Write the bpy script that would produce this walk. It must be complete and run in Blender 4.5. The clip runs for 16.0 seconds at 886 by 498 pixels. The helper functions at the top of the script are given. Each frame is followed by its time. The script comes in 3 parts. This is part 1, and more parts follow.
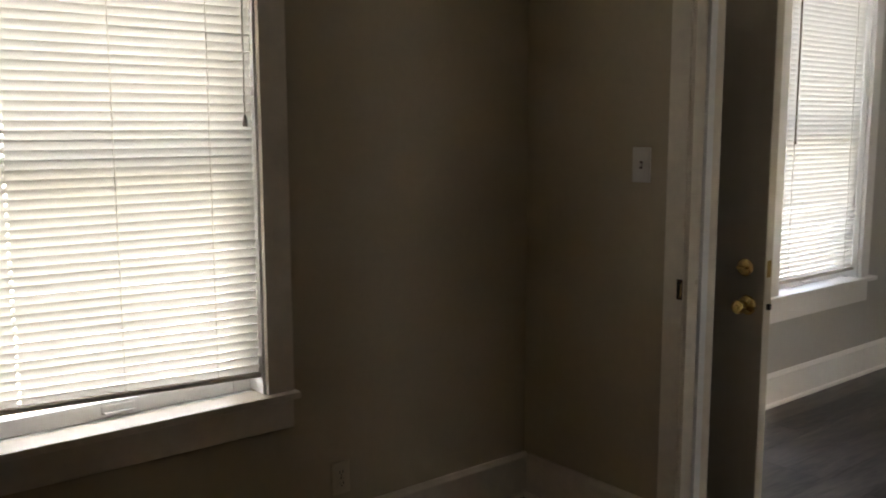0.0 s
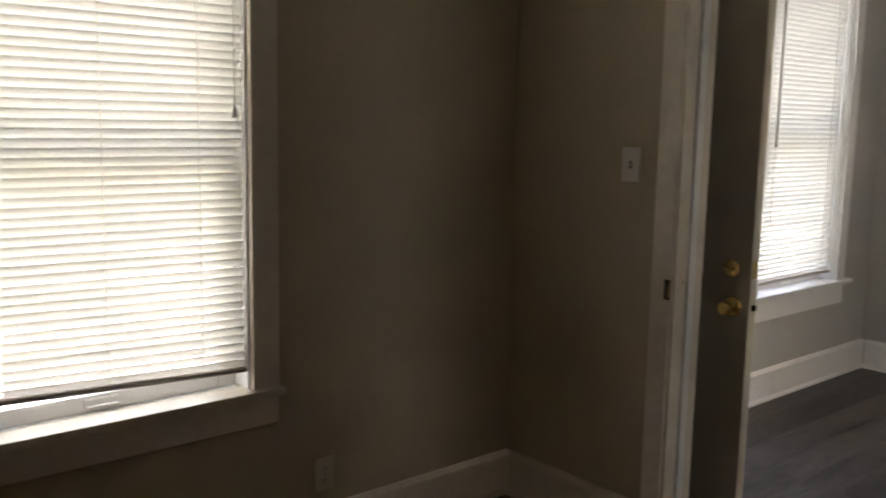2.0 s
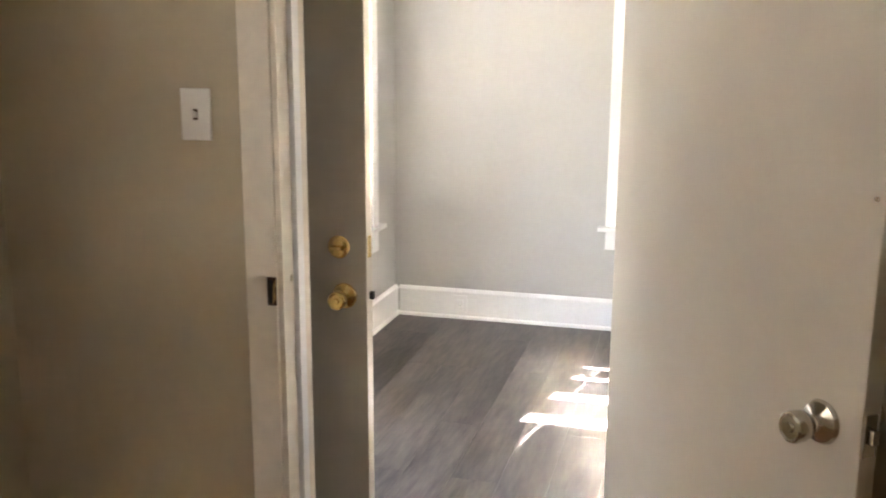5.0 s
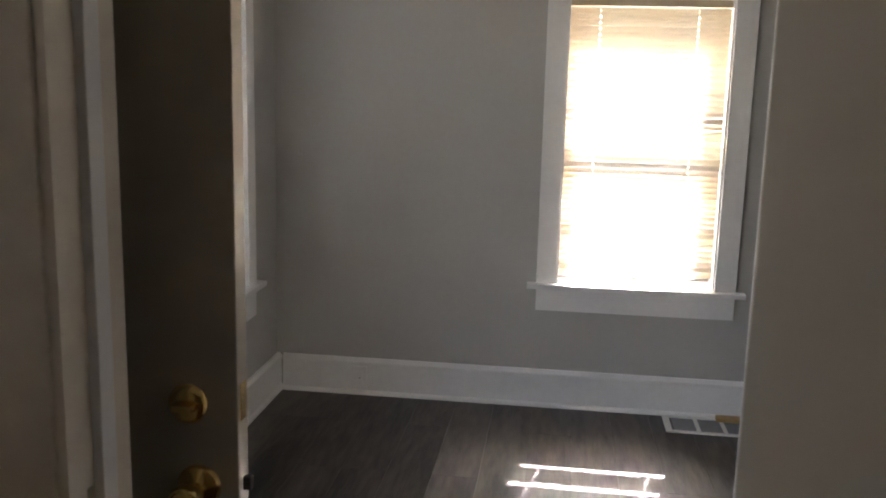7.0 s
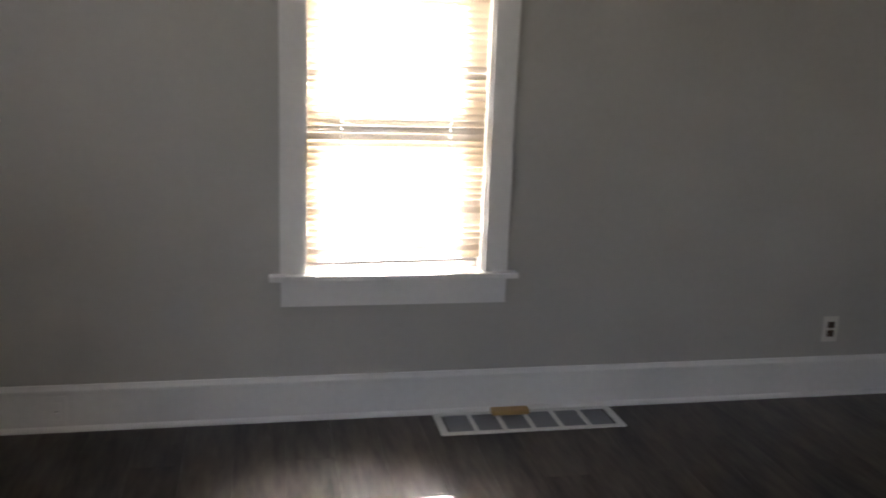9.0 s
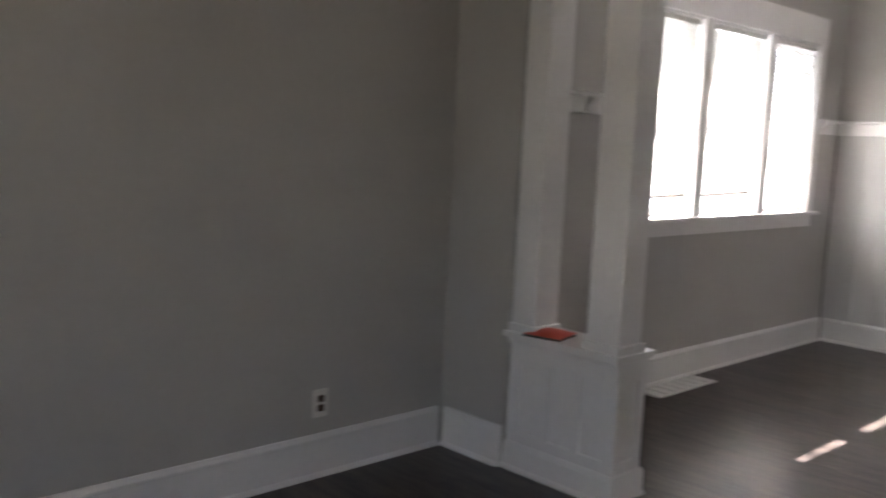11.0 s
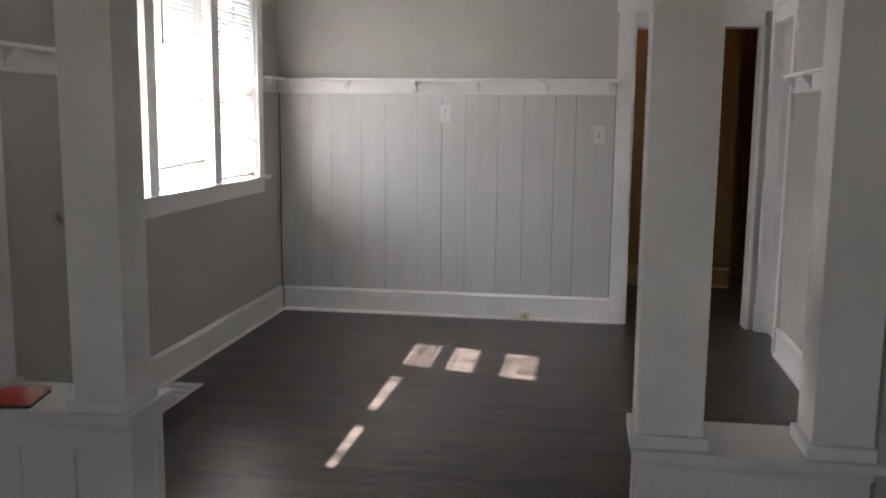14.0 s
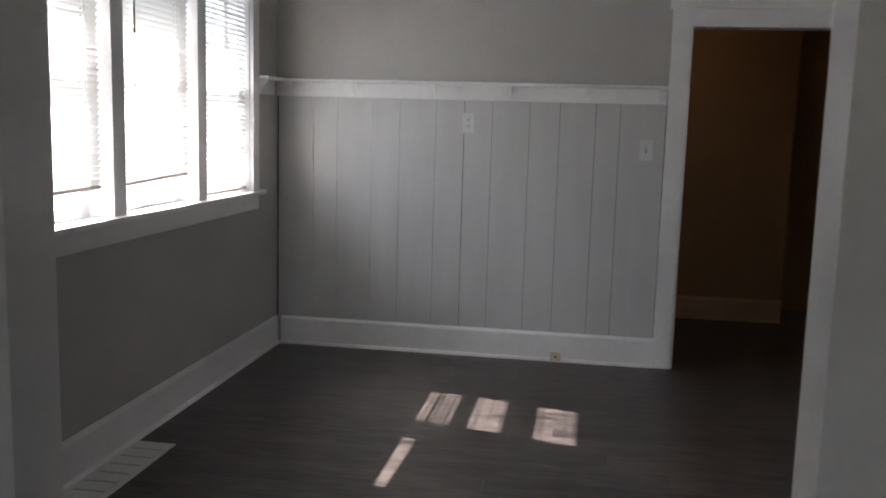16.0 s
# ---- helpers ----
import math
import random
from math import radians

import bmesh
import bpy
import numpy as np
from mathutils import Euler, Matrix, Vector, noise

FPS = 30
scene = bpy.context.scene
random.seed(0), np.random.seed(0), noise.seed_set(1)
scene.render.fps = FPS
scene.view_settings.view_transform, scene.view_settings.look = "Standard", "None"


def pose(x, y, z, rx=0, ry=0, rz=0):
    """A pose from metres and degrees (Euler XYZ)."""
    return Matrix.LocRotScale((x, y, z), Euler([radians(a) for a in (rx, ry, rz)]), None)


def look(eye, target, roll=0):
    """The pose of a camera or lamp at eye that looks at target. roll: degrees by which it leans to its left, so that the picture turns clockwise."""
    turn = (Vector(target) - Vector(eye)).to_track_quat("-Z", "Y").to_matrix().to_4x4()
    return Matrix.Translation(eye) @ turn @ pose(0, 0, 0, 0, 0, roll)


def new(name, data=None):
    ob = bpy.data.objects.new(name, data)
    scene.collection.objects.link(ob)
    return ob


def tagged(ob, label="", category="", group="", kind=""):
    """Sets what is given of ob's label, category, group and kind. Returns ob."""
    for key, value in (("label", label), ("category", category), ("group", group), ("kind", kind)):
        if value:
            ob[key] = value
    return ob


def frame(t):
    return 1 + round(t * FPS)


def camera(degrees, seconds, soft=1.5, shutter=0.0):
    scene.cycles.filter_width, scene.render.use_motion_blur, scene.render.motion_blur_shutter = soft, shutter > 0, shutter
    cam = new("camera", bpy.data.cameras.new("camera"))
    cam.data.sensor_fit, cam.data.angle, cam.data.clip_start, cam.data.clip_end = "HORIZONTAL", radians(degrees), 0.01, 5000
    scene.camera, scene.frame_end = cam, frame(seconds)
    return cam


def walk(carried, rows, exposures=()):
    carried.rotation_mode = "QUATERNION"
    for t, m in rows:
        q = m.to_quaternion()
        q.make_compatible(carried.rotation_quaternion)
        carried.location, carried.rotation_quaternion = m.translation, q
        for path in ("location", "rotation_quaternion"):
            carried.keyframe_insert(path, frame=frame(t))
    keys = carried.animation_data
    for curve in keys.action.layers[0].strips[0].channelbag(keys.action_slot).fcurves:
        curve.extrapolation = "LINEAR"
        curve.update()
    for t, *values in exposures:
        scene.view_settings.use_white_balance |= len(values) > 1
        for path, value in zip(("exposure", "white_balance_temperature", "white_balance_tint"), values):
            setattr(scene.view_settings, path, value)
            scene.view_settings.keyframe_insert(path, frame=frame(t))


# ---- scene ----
cam = camera(52.7, 16.0, soft=1.8, shutter=0.45)
PATH = [
    (0, (2.54, -5.639, 1.503), (0.996, -4.398, 1.229), -0.1),
    (0.5, (2.565, -5.652, 1.497), (0.957, -4.49, 1.239), -0.3),
    (1, (2.569, -5.669, 1.504), (0.928, -4.558, 1.236), 0.1),
    (1.5, (2.529, -5.688, 1.507), (0.931, -4.52, 1.22), 0.8),
    (2, (2.49, -5.674, 1.503), (0.988, -4.384, 1.22), 1.1),
    (2.5, (2.361, -5.668, 1.502), (1.057, -4.175, 1.238), 0.8),
    (3, (2.244, -5.65, 1.504), (1.135, -4.012, 1.211), 0.4),
    (3.5, (2.149, -5.532, 1.488), (1.154, -3.827, 1.168), 1.9),
    (4, (2.039, -5.374, 1.487), (1.107, -3.636, 1.158), 2.2),
    (4.5, (1.839, -5.232, 1.485), (1.144, -3.384, 1.163), 0.6),
    (5, (1.668, -5.051, 1.477), (1.156, -3.159, 1.079), 0.3),
    (5.2, (1.622, -4.954, 1.469), (1.165, -3.042, 1.099), 0.6),
    (7.3, (1.324, -3.992, 1.502), (1.083, -2.04, 1.141), 1.3),
    (7.5, (1.316, -3.915, 1.51), (1.09, -1.966, 1.123), 0.9),
    (8, (1.188, -3.717, 1.532), (1.186, -1.754, 1.149), -0.6),
    (8.2, (1.172, -3.648, 1.533), (1.238, -1.694, 1.108), -0.2),
    (10.3, (1.344, -3.057, 1.372), (2.37, -1.376, 1.021), 2.7),
    (10.5, (1.418, -3.016, 1.389), (2.528, -1.381, 1.08), 2.1),
    (11, (1.537, -2.911, 1.404), (2.911, -1.478, 1.162), 2.7),
    (11.5, (1.586, -2.811, 1.421), (3.241, -1.716, 1.167), 3.3),
    (12, (1.612, -2.656, 1.416), (3.439, -1.888, 1.144), 1.1),
    (12.5, (1.698, -2.538, 1.41), (3.552, -1.853, 1.101), 2.0),
    (13, (1.875, -2.435, 1.414), (3.765, -1.842, 1.135), 2.1),
    (13.5, (2.028, -2.294, 1.422), (3.966, -1.875, 1.155), 2.0),
    (14, (2.172, -2.165, 1.427), (4.127, -1.864, 1.132), 0.6),
    (14.5, (2.389, -2.113, 1.413), (4.351, -1.822, 1.159), 1.2),
    (15, (2.592, -2.069, 1.425), (4.532, -1.684, 1.126), 2.0),
    (15.5, (2.794, -1.996, 1.44), (4.758, -1.703, 1.2), 1.6),
    (16, (2.979, -1.946, 1.432), (4.935, -1.633, 1.154), 1.6),
]
EXPOSURES = [(0.0, 4.75, 6900, 16), (2.4, 4.9, 6900, 17), (3.0, 5.63, 7300, 17), (3.5, 6.35, 7000, 19), (4.5, 6.45, 6950, 19),
             (5.2, 6.95, 6950, 19), (7.3, 4.2, 6700, 20), (8.2, 4.35, 6700, 20), (10.3, 3.4, 6300, 22), (10.7, 3.6, 6500, 23),
             (11.2, 4.15, 6700, 21), (11.8, 3.95, 6650, 20), (12.5, 3.87, 6600, 20), (13.5, 3.82, 6600, 20), (14.2, 3.45, 6500, 20), (14.7, 3.45, 6500, 20),
             (16.0, 2.95, 6300, 19)]
walk(cam, [(t, look(eye, target, roll)) for t, eye, target, roll in PATH], EXPOSURES)

# ---- daylight ----
sky_world = bpy.data.worlds.new("sky")
scene.world = sky_world
sky_world.use_nodes = True
_n = sky_world.node_tree.nodes
_sky = _n.new("ShaderNodeTexSky")
_sky.sky_type = "NISHITA"
_sky.sun_disc = False
_sky.sun_elevation = radians(41)
_sky.sun_rotation = radians(13)
sky_world.node_tree.links.new(_sky.outputs[0], _n["Background"].inputs[0])
_n["Background"].inputs[1].default_value = 0.05

SUN_WAY = Vector((-0.225, -1.0, -0.90)).normalized()
sun_lamp = bpy.data.lights.new("sun", "SUN")
sun_lamp.energy, sun_lamp.angle, sun_lamp.color = 5.0, radians(0.5), (1.0, 0.98, 0.95)
sun_ob = new("sun", sun_lamp)
sun_ob.matrix_world = look((0, 0, 8), Vector((0, 0, 8)) + SUN_WAY)


def sky_panel(name, centre, facing, w, h, watts, colour):
    """The sky's light in the outer plane of an opening."""
    d = bpy.data.lights.new(name, "AREA")
    d.shape, d.size, d.size_y, d.energy, d.color = "RECTANGLE", w, h, watts, colour
    ob = new(name, d)
    ob.matrix_world = look(centre, Vector(centre) + Vector(facing))
    return ob


SKY = (0.82, 0.92, 1.0)
WARM = (1.0, 0.95, 0.87)
sky_panel("sky_bedroom", (-0.30, -4.78, 1.40), (1, 0, 0), 0.95, 1.6, 1.4, WARM)
sky_panel("sky_front", (-0.30, -0.89, 1.38), (1, 0, 0), 0.95, 1.6, 0.8, (0.96, 0.96, 1.0))
sky_panel("sky_doorway", (-0.30, -2.40, 1.05), (1, 0, 0), 0.9, 1.9, 0.15, (0.94, 0.97, 1.0))
sky_panel("sky_north", (1.695, 0.30, 1.40), (0, -1, 0), 0.8, 1.6, 0.15, SKY)
sky_panel("sky_dining", (6.86, 0.30, 1.60), (0, -1, 0), 2.3, 1.2, 4.2, SKY)


# ---- materials ----
def material(name, base, rough=0.5, metal=0.0, spread=0.06, grain=60.0, bump=0.0, bump_scale=300.0, stretch=(1, 1, 1), big=2.5, random_tone=0.0, shift=False, contrast=1.0, gloss=0.5):
    """Principled surface: base colour varied at two scales, fine relief, uneven gloss."""
    m = bpy.data.materials.new(name)
    m.use_nodes = True
    nt = m.node_tree
    n, l = nt.nodes, nt.links
    b = n["Principled BSDF"]
    co = n.new("ShaderNodeTexCoord")
    mp = n.new("ShaderNodeMapping")
    mp.inputs["Scale"].default_value = stretch
    l.new(co.outputs["Object"], mp.inputs["Vector"])
    if shift:
        who = n.new("ShaderNodeObjectInfo")
        far = n.new("ShaderNodeVectorMath")
        far.operation = "MULTIPLY_ADD"
        far.inputs[1].default_value = (31.0, 57.0, 13.0)
        l.new(who.outputs["Random"], far.inputs[0])
        l.new(co.outputs["Object"], far.inputs[2])
        l.new(far.outputs[0], mp.inputs["Vector"])
    n1 = n.new("ShaderNodeTexNoise")
    n1.inputs["Scale"].default_value, n1.inputs["Detail"].default_value = big, 4
    n2 = n.new("ShaderNodeTexNoise")
    n2.inputs["Scale"].default_value, n2.inputs["Detail"].default_value = grain, 6
    for k in (n1, n2):
        l.new(mp.outputs[0], k.inputs["Vector"])
    add = n.new("ShaderNodeMath")
    add.operation = "ADD"
    l.new(n1.outputs["Fac"], add.inputs[0])
    l.new(n2.outputs["Fac"], add.inputs[1])
    last = add.outputs[0]
    lo, hi = 1 - spread, 1 + spread
    if random_tone:
        info = n.new("ShaderNodeObjectInfo")
        mul = n.new("ShaderNodeMath")
        mul.operation = "MULTIPLY_ADD"
        l.new(info.outputs["Random"], mul.inputs[0])
        mul.inputs[1].default_value = random_tone
        l.new(last, mul.inputs[2])
        last = mul.outputs[0]
    ramp = n.new("ShaderNodeMapRange")
    ramp.inputs[1].default_value, ramp.inputs[2].default_value = 1 - 0.4 / contrast, 1 + 0.4 / contrast + random_tone
    ramp.inputs[3].default_value, ramp.inputs[4].default_value = lo, hi
    l.new(last, ramp.inputs[0])
    mix = n.new("ShaderNodeVectorMath")
    mix.operation = "SCALE"
    mix.inputs[0].default_value = base
    l.new(ramp.outputs[0], mix.inputs["Scale"])
    l.new(mix.outputs[0], b.inputs["Base Color"])
    rr = n.new("ShaderNodeMapRange")
    rr.inputs[3].default_value, rr.inputs[4].default_value = max(rough - 0.08, 0.02), min(rough + 0.08, 1)
    l.new(n1.outputs["Fac"], rr.inputs[0])
    l.new(rr.outputs[0], b.inputs["Roughness"])
    b.inputs["Metallic"].default_value = metal
    b.inputs["Specular IOR Level"].default_value = gloss
    if bump:
        n3 = n.new("ShaderNodeTexNoise")
        n3.inputs["Scale"].default_value, n3.inputs["Detail"].default_value = bump_scale, 3
        l.new(mp.outputs[0], n3.inputs["Vector"])
        bp = n.new("ShaderNodeBump")
        bp.inputs["Strength"].default_value, bp.inputs["Distance"].default_value = bump, 0.002
        l.new(n3.outputs["Fac"], bp.inputs["Height"])
        l.new(bp.outputs[0], b.inputs["Normal"])
    return m


def slat_material(name, face, through_colour, share):
    """Thin painted slat that lets part of the daylight through."""
    m = bpy.data.materials.new(name)
    m.use_nodes = True
    n, l = m.node_tree.nodes, m.node_tree.links
    b = n["Principled BSDF"]
    b.inputs["Base Color"].default_value = (*face, 1)
    b.inputs["Roughness"].default_value = 0.4
    tr = n.new("ShaderNodeBsdfTranslucent")
    tr.inputs["Color"].default_value = (*through_colour, 1)
    mix = n.new("ShaderNodeMixShader")
    mix.inputs[0].default_value = share
    l.new(b.outputs[0], mix.inputs[1])
    l.new(tr.outputs[0], mix.inputs[2])
    l.new(mix.outputs[0], n["Material Output"].inputs["Surface"])
    return m


def glass_material():
    m = bpy.data.materials.new("window_glass")
    m.use_nodes = True
    b = m.node_tree.nodes["Principled BSDF"]
    b.inputs["Base Color"].default_value = (0.96, 0.98, 0.97, 1)
    b.inputs["Roughness"].default_value = 0.02
    b.inputs["IOR"].default_value = 1.45
    b.inputs["Transmission Weight"].default_value = 1.0
    return m


# The bedroom's warm light is put into this wall colour.
WALL_BED = material("bedroom_wall_warm_tint", (0.50, 0.425, 0.30), 0.5, spread=0.05, grain=30, bump=0.12, bump_scale=220)
WALL = material("wall_paint", (0.49, 0.475, 0.445), 0.5, spread=0.04, grain=30, bump=0.12, bump_scale=220)
TRIM = material("trim_paint", (0.84, 0.83, 0.815), 0.34, spread=0.04, grain=40, bump=0.10, bump_scale=90)
CASING_OLD = material("worn_casing_paint", (0.76, 0.69, 0.585), 0.40, spread=0.10, grain=25, bump=0.2, bump_scale=60)
BOARD = material("panel_board_paint", (0.58, 0.575, 0.56), 0.42, spread=0.07, grain=12, bump=0.15, bump_scale=70, stretch=(1, 1, 0.12))
PLANK = material("dark_wood_plank", (0.048, 0.039, 0.033), 0.33, spread=0.85, grain=10, bump=0.5, bump_scale=22, stretch=(4, 0.6, 1), big=2.6, random_tone=0.16, contrast=1.9, gloss=0.36, shift=True)
BROWN_PLANK = material("brown_wood_plank", (0.20, 0.105, 0.05), 0.42, spread=0.4, grain=9, bump=0.3, bump_scale=26, stretch=(4, 0.75, 1), big=1.8, random_tone=0.18, shift=True)
SUBFLOOR = material("floor_joint", (0.015, 0.013, 0.012), 0.8)
CEIL = material("ceiling_paint", (0.78, 0.77, 0.75), 0.7, spread=0.03, bump=0.2, bump_scale=150)
SLAT = slat_material("blind_slat", (0.70, 0.69, 0.66), (0.86, 0.83, 0.75), 0.125)
# Amber light between the open slats is put into their face colour.
SLAT_AMBER = slat_material("amber_lit_blind_slat", (0.60, 0.50, 0.34), (0.88, 0.86, 0.80), 0.07)
GLASS = glass_material()
SASH = material("sash_vinyl", (0.78, 0.78, 0.77), 0.4, spread=0.03)
DOOR_GREY = material("grey_door_paint", (0.43, 0.385, 0.31), 0.36, spread=0.06, grain=15, bump=0.12, bump_scale=80)
DOOR_WHITE = material("white_door_paint", (0.70, 0.64, 0.555), 0.33, spread=0.05, grain=8, bump=0.08, bump_scale=60)
BRASS = material("polished_brass", (0.78, 0.55, 0.22), 0.13, 1.0, spread=0.1, grain=120)
NICKEL = material("satin_nickel", (0.50, 0.46, 0.40), 0.16, 1.0, spread=0.1, grain=120)
PLATE = material("white_plastic", (0.74, 0.72, 0.67), 0.32, spread=0.02)
BEIGE = material("beige_plastic", (0.64, 0.57, 0.43), 0.4, spread=0.06)
DARK = material("dark_recess", (0.02, 0.016, 0.013), 0.8)
ROUGHWOOD = material("bare_wood", (0.07, 0.035, 0.018), 0.8, spread=0.3, grain=60, bump=0.5)
VENT = material("register_enamel", (0.70, 0.70, 0.68), 0.38, spread=0.06, grain=50)
DAMPER = material("galvanised_damper", (0.22, 0.23, 0.25), 0.45, 0.4, spread=0.12)
RED = material("red_glossy_card", (0.74, 0.085, 0.05), 0.3, spread=0.12, grain=14)
BLACK = material("black_card", (0.03, 0.025, 0.025), 0.5)
PINE = material("raw_pine_block", (0.42, 0.27, 0.11), 0.7, spread=0.2, grain=50, stretch=(0.3, 4, 4))
TAN = material("tan_hall_paint", (0.56, 0.36, 0.19), 0.6, spread=0.06, grain=20, bump=0.1)
# The hall's orange light is put into this baseboard colour.
HALL_TRIM = material("warm_lit_hall_trim", (0.70, 0.52, 0.33), 0.45, spread=0.05)
CORD = material("blind_cord", (0.55, 0.52, 0.46), 0.8)
WAND = material("clear_brown_wand", (0.20, 0.16, 0.10), 0.25)
RAILBAR = material("blind_bottom_rail", (0.45, 0.41, 0.36), 0.4, spread=0.05)
GROUND = material("lawn_ground", (0.10, 0.098, 0.07), 0.9, spread=0.4, grain=3, big=0.3)


# ---- building helpers ----
def bx(bm, x0, x1, y0, y1, z0, z1, bevel=0.0):
    r = bmesh.ops.create_cube(bm, size=1)
    for v in r["verts"]:
        v.co = Vector((x0 + (v.co.x + 0.5) * (x1 - x0), y0 + (v.co.y + 0.5) * (y1 - y0), z0 + (v.co.z + 0.5) * (z1 - z0)))
    if bevel:
        es = list({e for v in r["verts"] for e in v.link_edges})
        bmesh.ops.bevel(bm, geom=es, offset=bevel, segments=2, affect="EDGES", profile=0.6)
    return bm


def box(*a, bevel=0.0):
    return bx(bmesh.new(), *a, bevel=bevel)


def prism(points, axis, a, b):
    """A polygon of (p, q) drawn out along an axis: for x the polygon lies in y, z; for y in x, z; for z in x, y."""
    bm = bmesh.new()
    at = {"x": lambda s, p, q: (s, p, q), "y": lambda s, p, q: (p, s, q), "z": lambda s, p, q: (p, q, s)}[axis]
    lo = [bm.verts.new(at(a, p, q)) for p, q in points]
    hi = [bm.verts.new(at(b, p, q)) for p, q in points]
    bm.faces.new(lo)
    bm.faces.new(hi)
    k = len(points)
    for i in range(k):
        bm.faces.new((lo[i], lo[(i + 1) % k], hi[(i + 1) % k], hi[i]))
    bmesh.ops.recalc_face_normals(bm, faces=bm.faces)
    return bm


def lathe(profile, seg=24, turn=None):
    """A turned solid: (radius, height) pairs round the z axis, then moved by turn."""
    bm = bmesh.new()
    rings = []
    for r, h in profile:
        rings.append([bm.verts.new((r * math.cos(2 * math.pi * i / seg), r * math.sin(2 * math.pi * i / seg), h)) for i in range(seg)])
    for a, b in zip(rings, rings[1:]):
        for i in range(seg):
            bm.faces.new((a[i], a[(i + 1) % seg], b[(i + 1) % seg], b[i]))
    bm.faces.new(rings[0])
    bm.faces.new(rings[-1])
    bmesh.ops.recalc_face_normals(bm, faces=bm.faces)
    if turn:
        bmesh.ops.transform(bm, matrix=turn, verts=bm.verts)
    return bm


def mesh_of(name, bm, mat, smooth=False):
    me = bpy.data.meshes.new(name)
    bm.to_mesh(me)
    bm.free()
    me.materials.append(mat)
    if smooth:
        me.shade_smooth()
        me.set_sharp_from_angle(angle=radians(40))
    return me


def part(name, bm, mat, parent, label="", smooth=False):
    ob = new(name, mesh_of(name, bm, mat, smooth))
    ob.parent = parent
    return tagged(ob, label)


def thing(name, m, label="", category="", group="", kind=""):
    ob = new(name)
    ob.matrix_world = m
    ob.empty_display_size = 0.05
    return tagged(ob, label, category, group, kind)


def solid(name, bm, mat, label="", category="", kind="structure", smooth=False):
    return tagged(new(name, mesh_of(name, bm, mat, smooth)), label, category, "", kind)


def wall(name, axis, lo, hi, near, far, top, openings, mat, label):
    """A wall along an axis from lo to hi, its faces at near and far, with openings (from, to, sill, head)."""
    bm = bmesh.new()

    def block(a, b, z0, z1):
        if b - a > 1e-4 and z1 - z0 > 1e-4:
            if axis == "x":
                bx(bm, a, b, min(near, far), max(near, far), z0, z1)
            else:
                bx(bm, min(near, far), max(near, far), a, b, z0, z1)

    at = lo
    for a, b, z0, z1 in sorted(openings):
        block(at, a, 0, top)
        block(a, b, 0, z0)
        block(a, b, z1, top)
        at = b
    block(at, hi, 0, top)
    return solid(name, bm, mat, label, "wall")


# ---- structure ----
TOP = 2.62
N_WIN = (1.343, 2.065, 0.575, 1.90)
D_WIN = (5.76, 7.955, 0.985, 2.20)
B_WIN = (-5.225, -4.33, 0.62, 2.14)
F_WIN = (-1.34, -0.44, 0.58, 2.32)
F_DOOR = (-2.885, -1.985, 0.0, 2.05)
wall("wall_north", "x", -0.2, 8.55, 0.0, 0.2, TOP, [N_WIN, D_WIN], WALL, "warm grey painted plaster wall with white windows")
wall("wall_west", "y", -3.105, 0.0, 0.0, -0.2, TOP, [F_WIN, F_DOOR], WALL, "warm grey painted front wall with blinds")
wall("wall_bedroom_west", "y", -6.9, -3.105, 0.0, -0.2, TOP, [B_WIN], WALL_BED, "painted bedroom wall with a window, warm light in its colour")
wall("wall_partition", "x", 0.0, 4.36, -3.105, -3.04, TOP, [(0.765, 1.58, 0, 2.06)], WALL, "warm grey painted wall with a bedroom doorway")
wall("wall_bedroom_north", "x", 0.0, 4.36, -3.17, -3.105, TOP, [(0.765, 1.58, 0, 2.06)], WALL_BED, "painted wall with a bedroom doorway, warm light in its colour")
wall("wall_bedroom_east", "y", -6.9, -3.17, 3.7, 3.85, TOP, [], WALL_BED, "painted bedroom wall with warm light in its colour")
wall("wall_bedroom_south", "x", 0.0, 3.7, -6.9, -6.75, TOP, [], WALL_BED, "painted bedroom wall with warm light in its colour")
wall("wall_east", "y", -3.38, 0.0, 8.41, 8.55, TOP, [(-3.31, -2.49, 0, 2.035)], WALL, "warm grey dining room wall with a doorway")
wall("wall_south", "x", 4.36, 8.55, -3.52, -3.38, TOP, [(7.80, 8.34, 0, 2.05)], WALL, "warm grey dining room wall")
wall("wall_divider_north", "y", -0.388, 0.0, 4.365, 4.50, TOP, [], WALL, "warm grey stub wall beside the half columns")
wall("wall_divider_south", "y", -3.38, -2.892, 4.365, 4.50, TOP, [], WALL, "warm grey stub wall beside the half columns")
solid("beam", box(4.365, 4.50, -2.892, -0.388, 2.32, TOP), TRIM, "white painted beam over the columns", "beam")
solid("wall_hall_end", box(9.97, 10.07, -3.43, -1.6, 0, TOP), TAN, "tan painted hall wall in dim light", "wall")
solid("wall_hall_south", box(8.55, 10.6, -5.1, -5.0, 0, TOP), TAN, "tan painted hall wall in shadow", "wall")
solid("wall_hall_north", box(8.55, 9.97, -1.6, -1.5, 0, TOP), TAN, "tan painted hall wall", "wall")
solid("wall_hall_recess", box(10.5, 10.6, -5.0, -3.43, 0, TOP), TAN, "tan painted end of a hall recess", "wall")
solid("wall_hall_corner", box(10.07, 10.5, -3.43, -3.33, 0, TOP), TAN, "tan painted hall wall in shadow", "wall")
solid("wall_hall_west", box(8.55, 8.65, -5.0, -3.53, 0, TOP), TAN, "tan painted hall wall in shadow", "wall")
